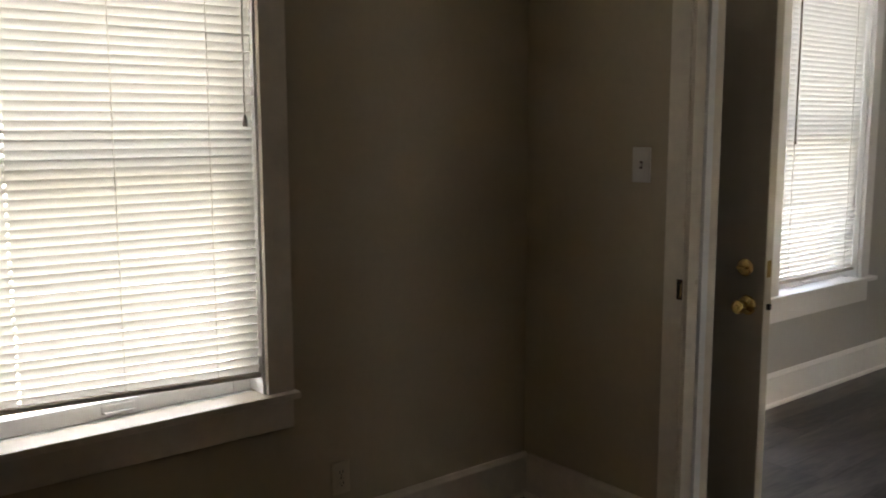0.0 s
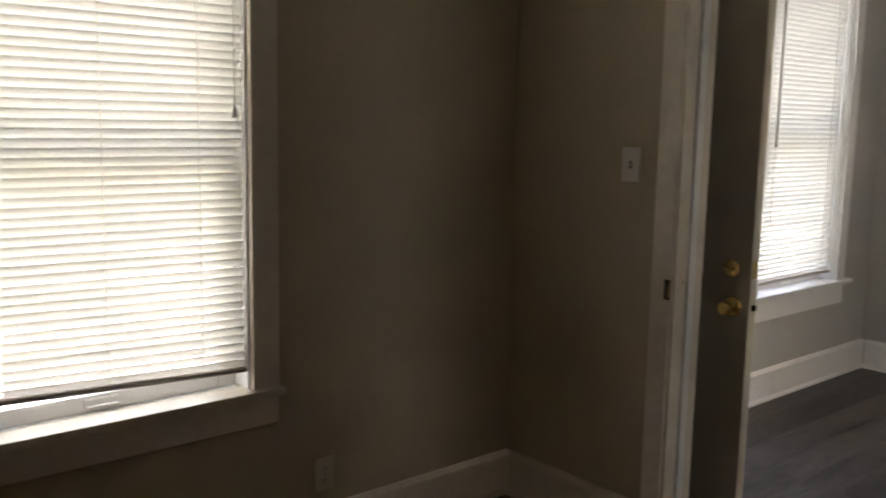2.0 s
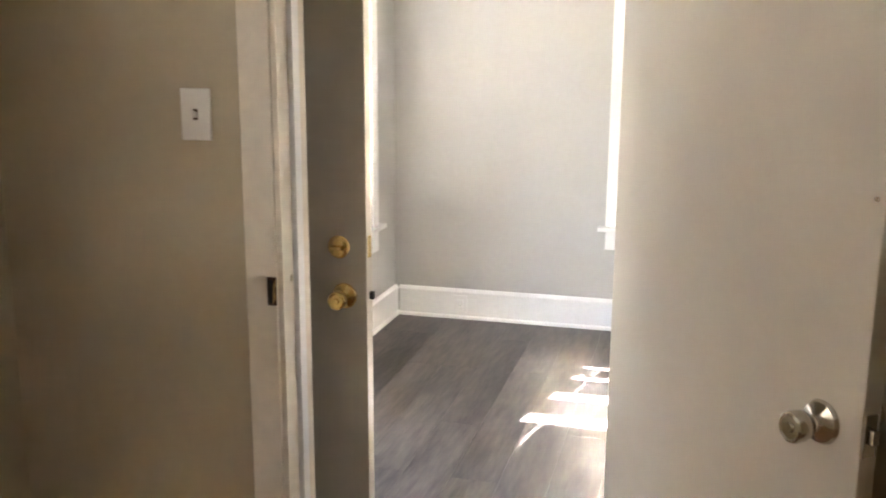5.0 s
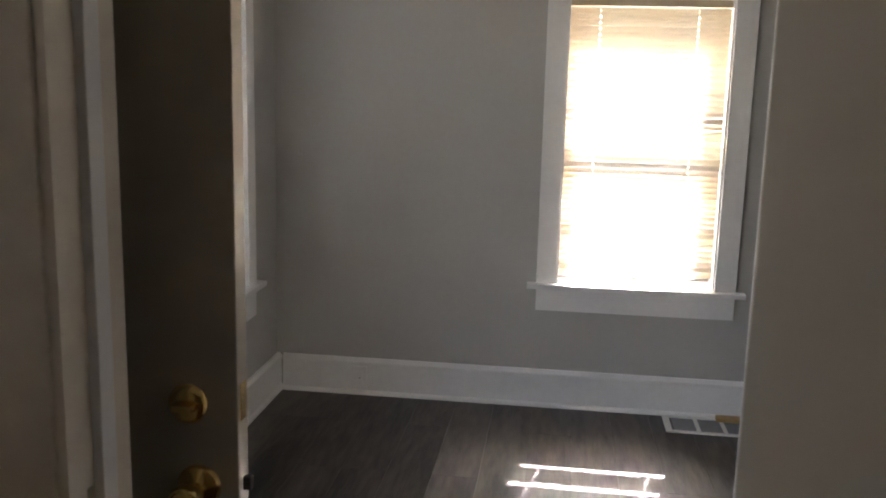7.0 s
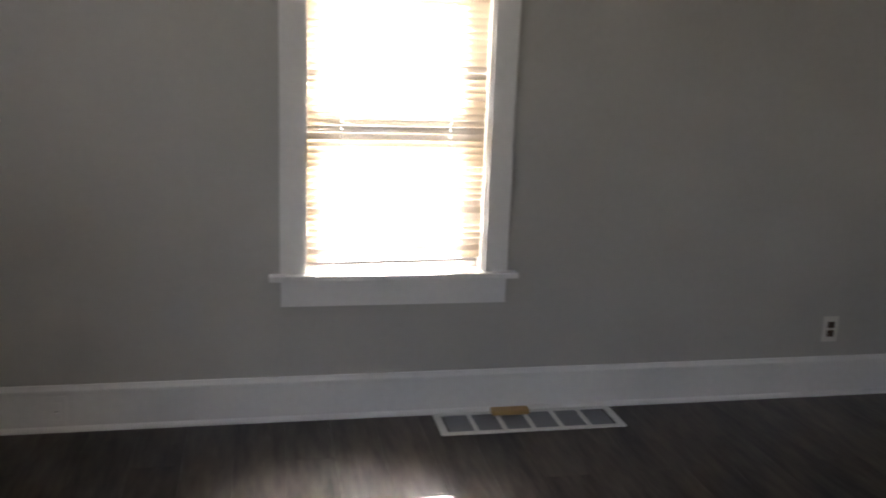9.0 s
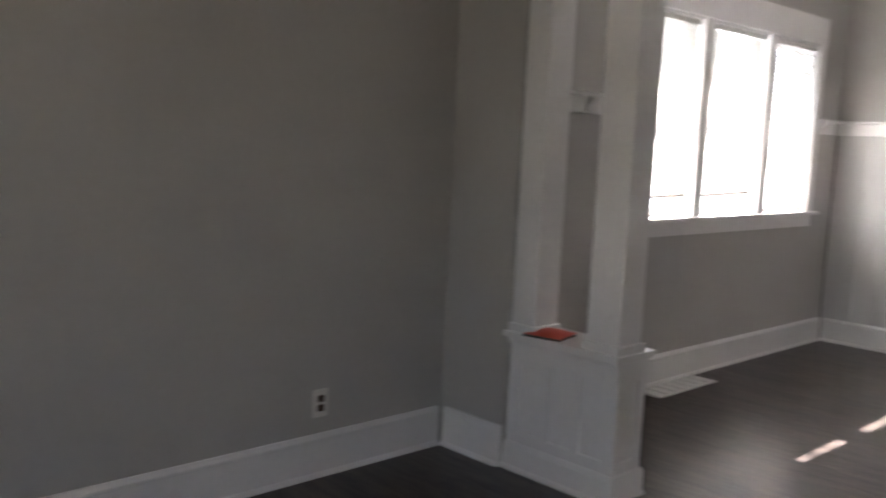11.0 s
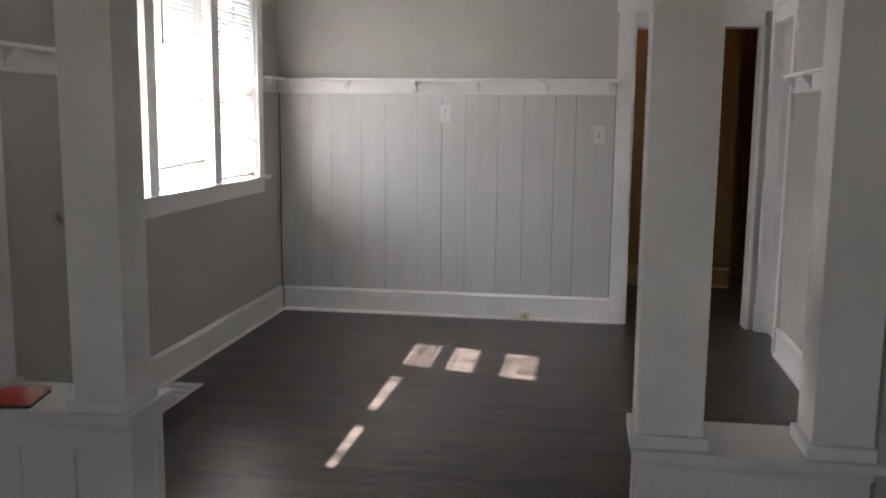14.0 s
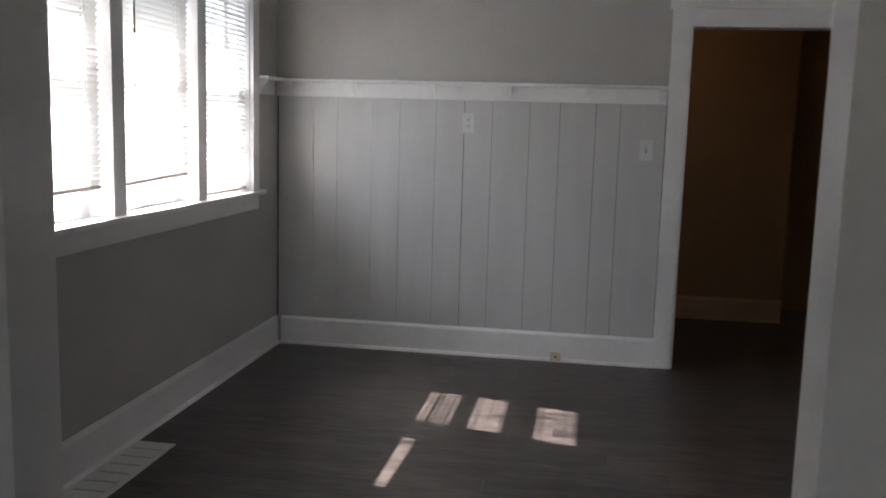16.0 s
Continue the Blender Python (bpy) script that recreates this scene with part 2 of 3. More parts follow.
solid("ceiling", box(-0.2, 10.6, -6.9, 0.2, TOP, TOP + 0.1), CEIL, "flat white painted ceiling", "ceiling")
solid("eave", box(-0.5, 10.9, 0.201, 0.785, 2.45, TOP + 0.1), TRIM, "white painted roof overhang", "roof eave")
# Unseen strip, added to bring the shade lower on window_3.
solid("eave", box(-0.5, 4.4, 0.786, 0.95, 2.45, TOP + 0.1), TRIM, "white painted roof overhang", "roof eave")
solid("ground", box(-400, 400, -400, 400, -0.7, -0.6), GROUND, "lawn around the house", "ground")


def baseboard(m, length, mat=TRIM, h=0.18):
    """Board with a stepped cap and a quarter-round shoe; local x runs along the wall, y into it."""
    pts = [(0.0, 0.0), (-0.034, 0.0), (-0.033, 0.009), (-0.028, 0.016), (-0.02, 0.02), (-0.019, h - 0.03), (-0.024, h - 0.026), (-0.024, h - 0.016),
           (-0.017, h - 0.008), (-0.012, h), (0.0, h)]
    ob = solid("baseboard", prism(pts, "x", 0, length), mat, "tall white painted baseboard with a shoe moulding", "baseboard")
    ob.matrix_world = m
    return ob


NORTH, WEST, EAST, SOUTH = 0, 90, -90, 180
baseboard(pose(0.035, -0.001, 0, 0, 0, NORTH), 4.295)
baseboard(pose(4.505, -0.001, 0, 0, 0, NORTH), 3.87)
baseboard(pose(0.001, -1.88, 0, 0, 0, WEST), 1.88)
baseboard(pose(0.001, -6.75, 0, 0, 0, WEST), 3.58, CASING_OLD)
baseboard(pose(0.035, -3.171, 0, 0, 0, NORTH), 0.618, CASING_OLD)
baseboard(pose(1.665, -3.171, 0, 0, 0, NORTH), 2.03, CASING_OLD)
baseboard(pose(4.364, -0.035, 0, 0, 0, EAST), 0.352)
baseboard(pose(8.409, -0.035, 0, 0, 0, EAST), 2.345)
baseboard(pose(7.71, -3.379, 0, 0, 0, SOUTH), 0.79)
baseboard(pose(6.42, -3.379, 0, 0, 0, SOUTH), 1.92)
baseboard(pose(4.36, -3.039, 0, 0, 0, SOUTH), 2.74)
baseboard(pose(9.969, -1.6, 0, 0, 0, EAST), 1.83, HALL_TRIM, 0.17)


# ---- windows ----
def window(name, m, u0, u1, z0, z1, lites, head_top, stool_over, apron_h, old, label):
    """A double-hung window; local x along the wall, y outwards, the wall's face at y 0."""
    w = thing(name, m, label, "window", kind="structure")
    c = 0.09
    paint = CASING_OLD if old else TRIM
    part("casing", box(u0 - c, u0 + 0.004, -0.022, 0.0, z0 + 0.025, z1, bevel=0.003), paint, w)
    part("casing", box(u1 - 0.004, u1 + c, -0.022, 0.0, z0 + 0.025, z1, bevel=0.003), paint, w)
    part("head_casing", box(u0 - c - 0.01, u1 + c + 0.01, -0.026, 0.0, z1 + 0.001, head_top, bevel=0.003), paint, w)
    part("stool", box(u0 - c - stool_over, u1 + c + stool_over, -0.046, 0.06, z0, z0 + 0.024, bevel=0.005), paint, w, "white painted window stool")
    part("apron", box(u0 - c + 0.002, u1 + c - 0.002, -0.02, 0.0, z0 - apron_h, z0 - 0.001, bevel=0.003), paint, w)
    part("jamb", box(u0 - 0.001, u0 + 0.012, 0.0, 0.2, z0 + 0.025, z1), TRIM, w)
    part("jamb", box(u1 - 0.012, u1 + 0.001, 0.0, 0.2, z0 + 0.025, z1), TRIM, w)
    part("head_jamb", box(u0 + 0.012, u1 - 0.012, 0.0, 0.2, z1 - 0.012, z1), TRIM, w)
    part("sill", box(u0 + 0.012, u1 - 0.012, 0.061, 0.23, z0 - 0.002, z0 + 0.02), TRIM, w)
    for a, b in zip(lites, lites[1:]):
        if b[0] - a[1] > 0.01:
            part("mullion", box(a[1], b[0], -0.02, 0.2, z0 + 0.025, z1, bevel=0.003), TRIM, w)
    mid = (z0 + z1) / 2
    for a, b in lites:
        a, b = a + 0.013, b - 0.013
        for lo, hi, y in ((z0 + 0.022, mid + 0.02, 0.085), (mid - 0.02, z1 - 0.013, 0.125)):
            sash = part("sash", bmesh.new(), SASH, w)
            bm = bmesh.new()
            s = 0.062
            bx(bm, a, a + s, y, y + 0.035, lo, hi, bevel=0.003)
            bx(bm, b - s, b, y, y + 0.035, lo, hi, bevel=0.003)
            bx(bm, a + s, b - s, y, y + 0.035, lo, lo + 0.05, bevel=0.003)
            bx(bm, a + s, b - s, y, y + 0.035, hi - 0.04, hi, bevel=0.003)
            bm.to_mesh(sash.data)
            bm.free()
            pane = part("pane", box(a + s - 0.004, b - s + 0.004, y + 0.015, y + 0.019, lo + 0.046, hi - 0.036), GLASS, sash, "clear glass pane")
            pane.visible_shadow = False
        mx = (a + b) / 2
        lift = bmesh.new()
        bx(lift, mx - 0.05, mx + 0.05, 0.079, 0.085, z0 + 0.036, z0 + 0.062, bevel=0.002)
        bx(lift, mx - 0.045, mx + 0.045, 0.064, 0.079, z0 + 0.036, z0 + 0.043, bevel=0.002)
        part("sash_lift", lift, SASH, w, "white sash lift handle")
    return w


window("window_1", pose(0, 0, 0, 0, 0, WEST), *B_WIN, [B_WIN[:2]], 2.3, 0.012, 0.1, True, "bedroom window in worn cream casing")
window("window_2", pose(0, 0, 0, 0, 0, WEST), *F_WIN, [F_WIN[:2]], 2.46, 0.07, 0.12, False, "tall white front window beside the entrance")
window("window_3", pose(0, 0, 0, 0, 0, NORTH), *N_WIN, [N_WIN[:2]], 2.06, 0.042, 0.105, False, "tall white window over a floor register")
LITES = [(5.76, 6.40), (6.50, 7.215), (7.315, 7.955)]
window("window_4", pose(0, 0, 0, 0, 0, NORTH), *D_WIN, LITES, 2.39, 0.07, 0.085, False, "white triple window in the dining room")


# ---- blinds ----
def slat_mesh(width, tilt, across, cords, mat):
    """A crowned slat with a narrow cord slot at each ladder; tilt in degrees lifts its outer edge."""
    bm = bmesh.new()
    xs = [-width / 2]
    for f in cords:
        x = (f - 0.5) * width + 0.004
        xs += [x - 0.0035, x + 0.0035]
    xs.append(width / 2)
    rows = []
    for i in range(7):
        s = (i / 6 - 0.5) * across
        crown = 0.0022 * (1 - (2 * i / 6 - 1) ** 2)
        y = s * math.cos(radians(tilt)) - crown * math.sin(radians(tilt))
        z = s * math.sin(radians(tilt)) + crown * math.cos(radians(tilt))
        rows.append([bm.verts.new((x, y, z)) for x in xs])
    for i, (a, b) in enumerate(zip(rows, rows[1:])):
        for k in range(len(xs) - 1):
            if k % 2 and i in (2, 3):
                continue
            bm.faces.new((a[k], a[k + 1], b[k + 1], b[k]))
    return mesh_of("slat", bm, mat, True)


def blind(m, width, bottom, top, tilts, label, pitch=0.0262, lean=0.0, wand=0.0, pull=0.0, cords=(0.17, 0.5, 0.83), mat=SLAT, slots=None):
    """A venetian blind; tilts: (height from, slat tilt) in rising order."""
    b = thing("venetian_blind", m, label, "window blind", "venetian blinds")
    cache = {}
    jitter = random.Random(int(width * 1000) + int(bottom * 100))
    part("head_rail", box(-width / 2, width / 2, -0.016, 0.016, top - 0.03, top, bevel=0.002), mat, b)
    z = bottom + 0.022
    while z < top - 0.035:
        tilt = [a for h, a in tilts if z >= h][-1]
        key = tilt + jitter.choice((-2, 0, 0, 1) if tilt < 0 or mat is SLAT_AMBER else (-14, -5, 0, 0, 9))
        if key not in cache:
            cache[key] = slat_mesh(width, key, 0.031, cords if slots is None else slots, mat)
        s = new("slat", cache[key])
        s.parent = b
        fade = max(0.0, 1 - (z - bottom) / 0.5)
        s.matrix_local = pose(jitter.uniform(-0.001, 0.001), 0, z + jitter.uniform(-0.0007, 0.0007), 0, -math.degrees(math.atan2(lean * fade, width)) + jitter.uniform(-0.06, 0.06), 0)
        z += pitch
    rail = part("bottom_rail", box(-width / 2, width / 2, -0.013, 0.013, bottom - 0.006, bottom + 0.009, bevel=0.004), RAILBAR, b, "taupe bottom rail")
    rail.matrix_local = pose(0, 0, 0, 0, -math.degrees(math.atan2(lean, width)), 0)
    for f in cords:
        x = (f - 0.5) * width
        bm = bmesh.new()
        bx(bm, x - 0.0012, x + 0.0012, -0.017, -0.0155, bottom, top - 0.02)
        part("ladder_cord", bm, CORD, b)
    if wand:
        part("tilt_wand", lathe([(0.005, 0), (0.0055, 0.01), (0.004, 0.02), (0.004, top - wand - 0.03)], 8, pose(-width / 2 + 0.115, -0.03, wand)), WAND, b, "slim brown tilt wand", True)
    if pull:
        x = width / 2 - 0.035
        cord = part("pull_cord", box(x - 0.0015, x + 0.0015, -0.028, -0.025, pull + 0.03, top - 0.03), CORD, b)
        part("tassel", lathe([(0.003, 0.034), (0.005, 0.03), (0.009, 0.004), (0.008, 0.0)], 10, pose(x, -0.0265, pull)), RAILBAR, cord, "grey cord tassel", True)
    return b


CLOSED = [(0, -66)]
blind(pose(-0.022, -4.778, 0, 0, 0, WEST), 0.872, 0.722, 2.125, CLOSED, "closed cream venetian blind, slightly crooked at the bottom", lean=-0.035, wand=1.66, pull=1.50, slots=(0.17,))
blind(pose(-0.03, -0.89, 0, 0, 0, WEST), 0.868, 0.655, 2.305, [(0, -64)], "closed white venetian blind in the front window", wand=1.4, cords=(0.15, 0.85), slots=())
blind(pose(1.695, 0.03, 0, 0, 0, NORTH), 0.708, 0.636, 1.885, [(0, 50), (0.70, -58), (0.79, 54), (0.86, -56), (1.01, 54), (1.15, -60), (1.28, 54), (1.39, -56)],
      "part-open white venetian blind in a tall window", cords=(0.2, 0.8), mat=SLAT_AMBER, lean=0.014)
blind(pose(6.08, 0.03, 0, 0, 0, NORTH), 0.608, 1.130, 2.185, [(0, -60)], "closed white venetian blind in the triple window", cords=(0.2, 0.8), lean=0.01)
blind(pose(6.858, 0.03, 0, 0, 0, NORTH), 0.685, 1.140, 2.185, [(0, -58), (1.3, -46), (1.55, -60)], "closed white venetian blind in the triple window", cords=(0.2, 0.8), lean=0.02, wand=1.78)
blind(pose(7.635, 0.03, 0, 0, 0, NORTH), 0.608, 1.03, 2.185, [(0, 27), (1.245, -62), (1.295, 42), (1.57, -62), (1.585, 40)],
      "part-open white venetian blind in the triple window", cords=(0.2, 0.8))


# ---- doorways and doors ----
def casing_set(name, m, u0, u1, head, face_y, back_y, c=0.095, mat=TRIM, crown=0.0, stop=True, back=True, sides=(True, True), label=""):
    """Casing, jambs and stops round an opening; the wall's near face at y 0, far face at back_y."""
    d = thing(name, m, label, "doorway", kind="structure")
    for near, sign in ((0.0, -1), (back_y, 1)) if back else ((0.0, -1),):
        a, b = sorted((near, near + sign * 0.02))
        for k, (lo, hi) in enumerate(((u0 - c, u0 - 0.004), (u1 + 0.004, u1 + c))):
            if sides[k]:
                part("casing", box(lo, hi, a, b, 0, head + (0.085 if crown else 0.004), bevel=0.003), mat, d)
                part("plinth", box(lo - 0.001, hi + 0.001, a - (0.004 if sign < 0 else 0), b + (0.004 if sign > 0 else 0), 0, 0.185, bevel=0.002), mat, d)
        if crown:
            part("head_trim", box(u0 - 0.003, u1 + 0.003, a + 0.003, b, head + 0.002, head + 0.085, bevel=0.002), mat, d)
            part("head_casing", box(u0 - c - 0.015, u1 + (c + 0.015 if sides[1] else 0.066), a - 0.006, b, head + 0.086, head + crown, bevel=0.003), mat, d)
        else:
            part("head_casing", box(u0 - c, u1 + c, a, b, head + 0.005, head + 0.11, bevel=0.003), mat, d)
    part("jamb", box(u0 - 0.012, u0 + 0.01, -0.012, back_y + 0.012, 0, head), mat, d)
    part("jamb", box(u1 - 0.01, u1 + 0.012, -0.012, back_y + 0.012, 0, head), mat, d)
    part("head_jamb", box(u0 + 0.01, u1 - 0.01, -0.012, back_y + 0.012, head - 0.012, head + 0.01), mat, d)
    if stop:
        y = 0.045
        part("door_stop", box(u0 + 0.0101, u0 + 0.024, y, y + 0.035, 0, head - 0.013, bevel=0.002), TRIM, d)
        part("door_stop", box(u1 - 0.024, u1 - 0.0101, y, y + 0.035, 0, head - 0.013, bevel=0.002), TRIM, d)
    return d


door_1 = casing_set("door_1", pose(0, -3.17, 0), 0.765, 1.58, 2.05, 0, 0.13, c=0.082, mat=CASING_OLD, label="bedroom doorway with worn cream casing")
part("bare_edge", box(0.738, 0.7605, -0.0215, -0.0125, 0.926, 0.994), ROUGHWOOD, door_1, "bare splintered wood of a missing strike plate")
part("strike_mortise", box(0.741, 0.752, -0.0222, -0.0216, 0.932, 0.988), DARK, door_1, "dark chipped hole")
part("splinter", prism([(0.752, 0.931), (0.760, 0.945), (0.757, 0.962), (0.7605, 0.989), (0.754, 0.975)], "y", -0.0235, -0.0214), PINE, door_1, "torn pale wood splinter")
part("latch_hole", box(0.7725, 0.778, 0.028, 0.038, 0.975, 0.990), BEIGE, door_1, "painted-over latch hole")
casing_set("door_2", pose(8.41, 0, 0, 0, 0, EAST), 2.49, 3.31, 2.035, 0, 0.14, c=0.11, crown=0.27, stop=False, back=False, sides=(True, False), label="white cased opening to a dim hall")
door_3 = casing_set("door_3", pose(0, -3.38, 0, 0, 0, SOUTH), -8.34, -7.80, 2.05, 0, 0.14, c=0.07, crown=0.2, back=False, label="white cased door in the dining room corner")
part("door_leaf", box(-8.326, -7.814, 0.05, 0.085, 0.008, 2.035, bevel=0.002), BOARD, door_3, "closed grey-painted door")
casing_set("door_4", pose(0, 0, 0, 0, 0, WEST), -2.885, -1.985, 2.05, 0, 0.2, label="front entrance doorway", back=False)


def round_knob(parent, x, y, z, sign, mat, name, label):
    """Rosette, neck and knob pointing along -y (sign -1) or +y."""
    t = pose(x, y, z, 90 if sign < 0 else -90, 0, 0)
    k = part(name, lathe([(0.033, 0), (0.035, 0.004), (0.032, 0.010), (0.020, 0.015), (0.0135, 0.020), (0.0130, 0.027), (0.0175, 0.032), (0.0225, 0.039), (0.0245, 0.048),
                          (0.0250, 0.060), (0.0235, 0.066), (0.0200, 0.068), (0.0180, 0.066), (0.0080, 0.0655), (0.0065, 0.068), (0.0020, 0.068)], 28, t), mat, parent, label, True)
    return k


front_door = thing("front_door", pose(0.004, -2.88, 0.0), "grey painted front door standing wide open", "door")
leaf = part("leaf", box(0, 0.868, 0, 0.044, 0.012, 2.04, bevel=0.003), DOOR_GREY, front_door)
round_knob(front_door, 0.806, 0, 0.878, -1, BRASS, "door_knob", "polished brass door knob")
round_knob(front_door, 0.806, 0.044, 0.878, 1, BRASS, "door_knob", "polished brass door knob")
bolt = part("deadbolt", lathe([(0.030, 0), (0.031, 0.005), (0.027, 0.011), (0.022, 0.013), (0.004, 0.0135)], 28, pose(0.792, 0, 1.01, 90, 0, 0)), BRASS, front_door, "brass deadbolt thumb turn", True)
part("thumb_turn", box(0.774, 0.810, -0.032, -0.013, 1.005, 1.015, bevel=0.003), BRASS, bolt)
part("edge_plate", box(0.8675, 0.8695, 0.010, 0.034, 0.982, 1.040, bevel=0.0005), BRASS, front_door)
part("latch", box(0.8685, 0.881, 0.015, 0.029, 0.868, 0.889, bevel=0.002), DARK, front_door)
for hz in (0.25, 1.05, 1.85):
    part("hinge", lathe([(0.007, 0), (0.007, 0.09)], 10, pose(0.0, 0.05, hz)), BRASS, front_door, "", True)

bedroom_door = thing("bedroom_door", pose(1.535, -3.19, 0, 0, 0, -52.4), "white painted flush bedroom door standing open", "door")
part("leaf", box(0, 0.66, 0, 0.035, 0.012, 2.03, bevel=0.0025), DOOR_WHITE, bedroom_door)
round_knob(bedroom_door, 0.588, 0, 0.95, -1, NICKEL, "door_knob", "worn satin nickel door knob")
round_knob(bedroom_door, 0.588, 0.035, 0.95, 1, NICKEL, "door_knob", "worn satin nickel door knob")
part("latch_plate", box(0.6595, 0.6615, 0.006, 0.029, 0.918, 0.985, bevel=0.0005), NICKEL, bedroom_door)
part("latch", box(0.6610, 0.672, 0.011, 0.024, 0.940, 0.963, bevel=0.002), NICKEL, bedroom_door)
part("screw", lathe([(0.004, 0), (0.004, 0.0015), (0.002, 0.002)], 10, pose(0.646, 0, 1.30, 90, 0, 0)), NICKEL, bedroom_door, "", True)
for hz in (0.22, 1.0, 1.80):
    part("hinge", lathe([(0.006, 0), (0.006, 0.09)], 10, pose(-0.004, 0.036, hz)), NICKEL, bedroom_door, "", True)


# ---- half columns between the rooms ----
def square_column(parent_name, m, label, w=0.155, d=0.15):
    c = thing(parent_name, m, label, "column", "square columns of the divider")
    part("shaft", prism([(-w / 2, -d / 2), (w / 2, -d / 2), (w / 2, d / 2), (-w / 2, d / 2)], "z", 0.035, 1.71), TRIM, c)
    ft = part("foot", box(-w / 2 - 0.014, w / 2 + 0.014, -d / 2 - 0.014, d / 2 + 0.014, 0, 0.034, bevel=0.004), TRIM, c)
    return c


def pedestal(m, length, open_end, label):
    """A panelled half wall; local x along its length, y through it (front at 0), open_end 1 or -1 marks the free end."""
    p = thing("pedestal", m, label, "half wall", "panelled pedestals")
    d = 0.19
    part("core", box(0, length, 0.015, d - 0.015, 0, 0.551), TRIM, p)
    part("cap", box(-0.022, length + 0.022, -0.038, d + 0.038, 0.581, 0.606, bevel=0.005), TRIM, p, "white painted wooden cap")
    part("cap_moulding", prism([(-0.003, 0.551), (-0.010, 0.555), (-0.013, 0.566), (-0.022, 0.573), (-0.023, 0.580), (d + 0.023, 0.580), (d + 0.022, 0.573), (d + 0.013, 0.566), (d + 0.010, 0.555), (d + 0.003, 0.551)], "x", -0.012, length + 0.012), TRIM, p)
    pts = [(0, 0), (-0.034, 0.0), (-0.03, 0.014), (-0.02, 0.02), (-0.018, 0.10), (-0.006, 0.118), (d + 0.006, 0.118), (d + 0.018, 0.10), (d + 0.02, 0.02), (d + 0.03, 0.014), (d + 0.034, 0)]
    part("base_moulding", prism(pts, "x", -0.018 if open_end < 0 else 0.0, length + (0.018 if open_end > 0 else 0)), TRIM, p)
    n = 3
    s = 0.05
    step = (length - s) / n
    for face, y0, y1 in ((0, 0.0, 0.0155), (1, d - 0.0155, d)):
        for i in range(n + 1):
            part("stile", box(i * step, i * step + s, y0, y1, 0.118, 0.551, bevel=0.0015), TRIM, p)
        for i in range(n):
            part("rail", box(i * step + s, (i + 1) * step, y0, y1, 0.488, 0.551, bevel=0.0015), TRIM, p)
            part("rail", box(i * step + s, (i + 1) * step, y0, y1, 0.118, 0.165, bevel=0.002), TRIM, p)
    x0, x1 = (length, length + 0.008) if open_end > 0 else (-0.008, 0)
    for a, b in ((0.0, 0.045), (d - 0.045, d)):
        part("stile", box(x0, x1, a, b, 0.118, 0.551, bevel=0.0015), TRIM, p)
    part("rail", box(x0, x1, 0.045, d - 0.045, 0.488, 0.551, bevel=0.0015), TRIM, p)
    part("rail", box(x0, x1, 0.045, d - 0.045, 0.118, 0.165, bevel=0.002), TRIM, p)
    return p


pedestal(pose(4.388, -0.392, 0, 0, 0, -90), 0.555, 1, "white panelled pedestal under square columns, holding a red folder")
pedestal(pose(4.388, -2.333, 0, 0, 0, -90), 0.556, -1, "white panelled pedestal under square columns near a wall register")
CZ = 0.606
square_column("square_column", pose(4.458, -0.869, CZ), "white painted square column on a pedestal", 0.15, 0.155)
square_column("square_column", pose(4.458, -0.455, CZ), "white painted square column against a stub wall", 0.15, 0.125)
square_column("square_column", pose(4.458, -2.402, CZ), "white painted square column on a pedestal", 0.15, 0.165)
square_column("square_column", pose(4.458, -2.815, CZ), "white painted square column against a stub wall", 0.15, 0.145)

folder = thing("red_folder", pose(4.435, -0.565, 0.606, 0, 0, 12), "glossy red folder on dark card on the pedestal cap", "folder")
part("backing", box(-0.085, 0.075, -0.085, 0.088, 0, 0.006, bevel=0.002), BLACK, folder, "black card backing")
cover = bmesh.new()
for i in range(9):
    for j in range(9):
        u, v = i / 8 - 0.5, j / 8 - 0.5
        cover.verts.new((u * 0.165, v * 0.175, 0.012 + 0.020 * (1 - (2 * u) ** 2) * (1 - (2 * v) ** 2) + 0.004 * u))
cover.verts.ensure_lookup_table()
for i in range(8):
    for j in range(8):
        cover.faces.new([cover.verts[k] for k in (i * 9 + j, (i + 1) * 9 + j, (i + 1) * 9 + j + 1, i * 9 + j + 1)])
bmesh.ops.solidify(cover, geom=cover.faces[:], thickness=0.006)
part("cover", cover, RED, folder, "bulging red glossy cover", True)


# ---- plate rails ----
def plate_rail(m, length, brackets, label, mat=TRIM):
    """Backboard, ledge and brackets; local x along the wall, y into it."""
    r = thing("plate_rail", m, label, "plate rail", "plate rails")
    part("backboard", box(0, length, -0.018, 0, 1.575, 1.662, bevel=0.003), mat, r)
    part("ledge", box(-0.004, length + 0.004, -0.078, 0, 1.663, 1.680, bevel=0.004), mat, r)
    for x in brackets:
        pts = [(-0.0185, 1.662), (-0.066, 1.662), (-0.066, 1.648), (-0.052, 1.634), (-0.036, 1.622), (-0.028, 1.604), (-0.026, 1.592), (-0.0185, 1.588)]
        part("bracket", prism(pts, "x", x - 0.016, x + 0.016), mat, r)
    return r


plate_rail(pose(8.41, 0, 0, 0, 0, EAST), 2.375, [0.09, 0.51, 0.985, 1.45, 1.92, 2.345], "white plate rail with brackets above painted boards")
plate_rail(pose(8.05, 0, 0, 0, 0, NORTH), 0.275, [0.025], "short white plate rail beside the triple window")
plate_rail(pose(4.51, 0, 0, 0, 0, NORTH), 1.15, [0.30, 0.79], "white plate rail behind the columns")
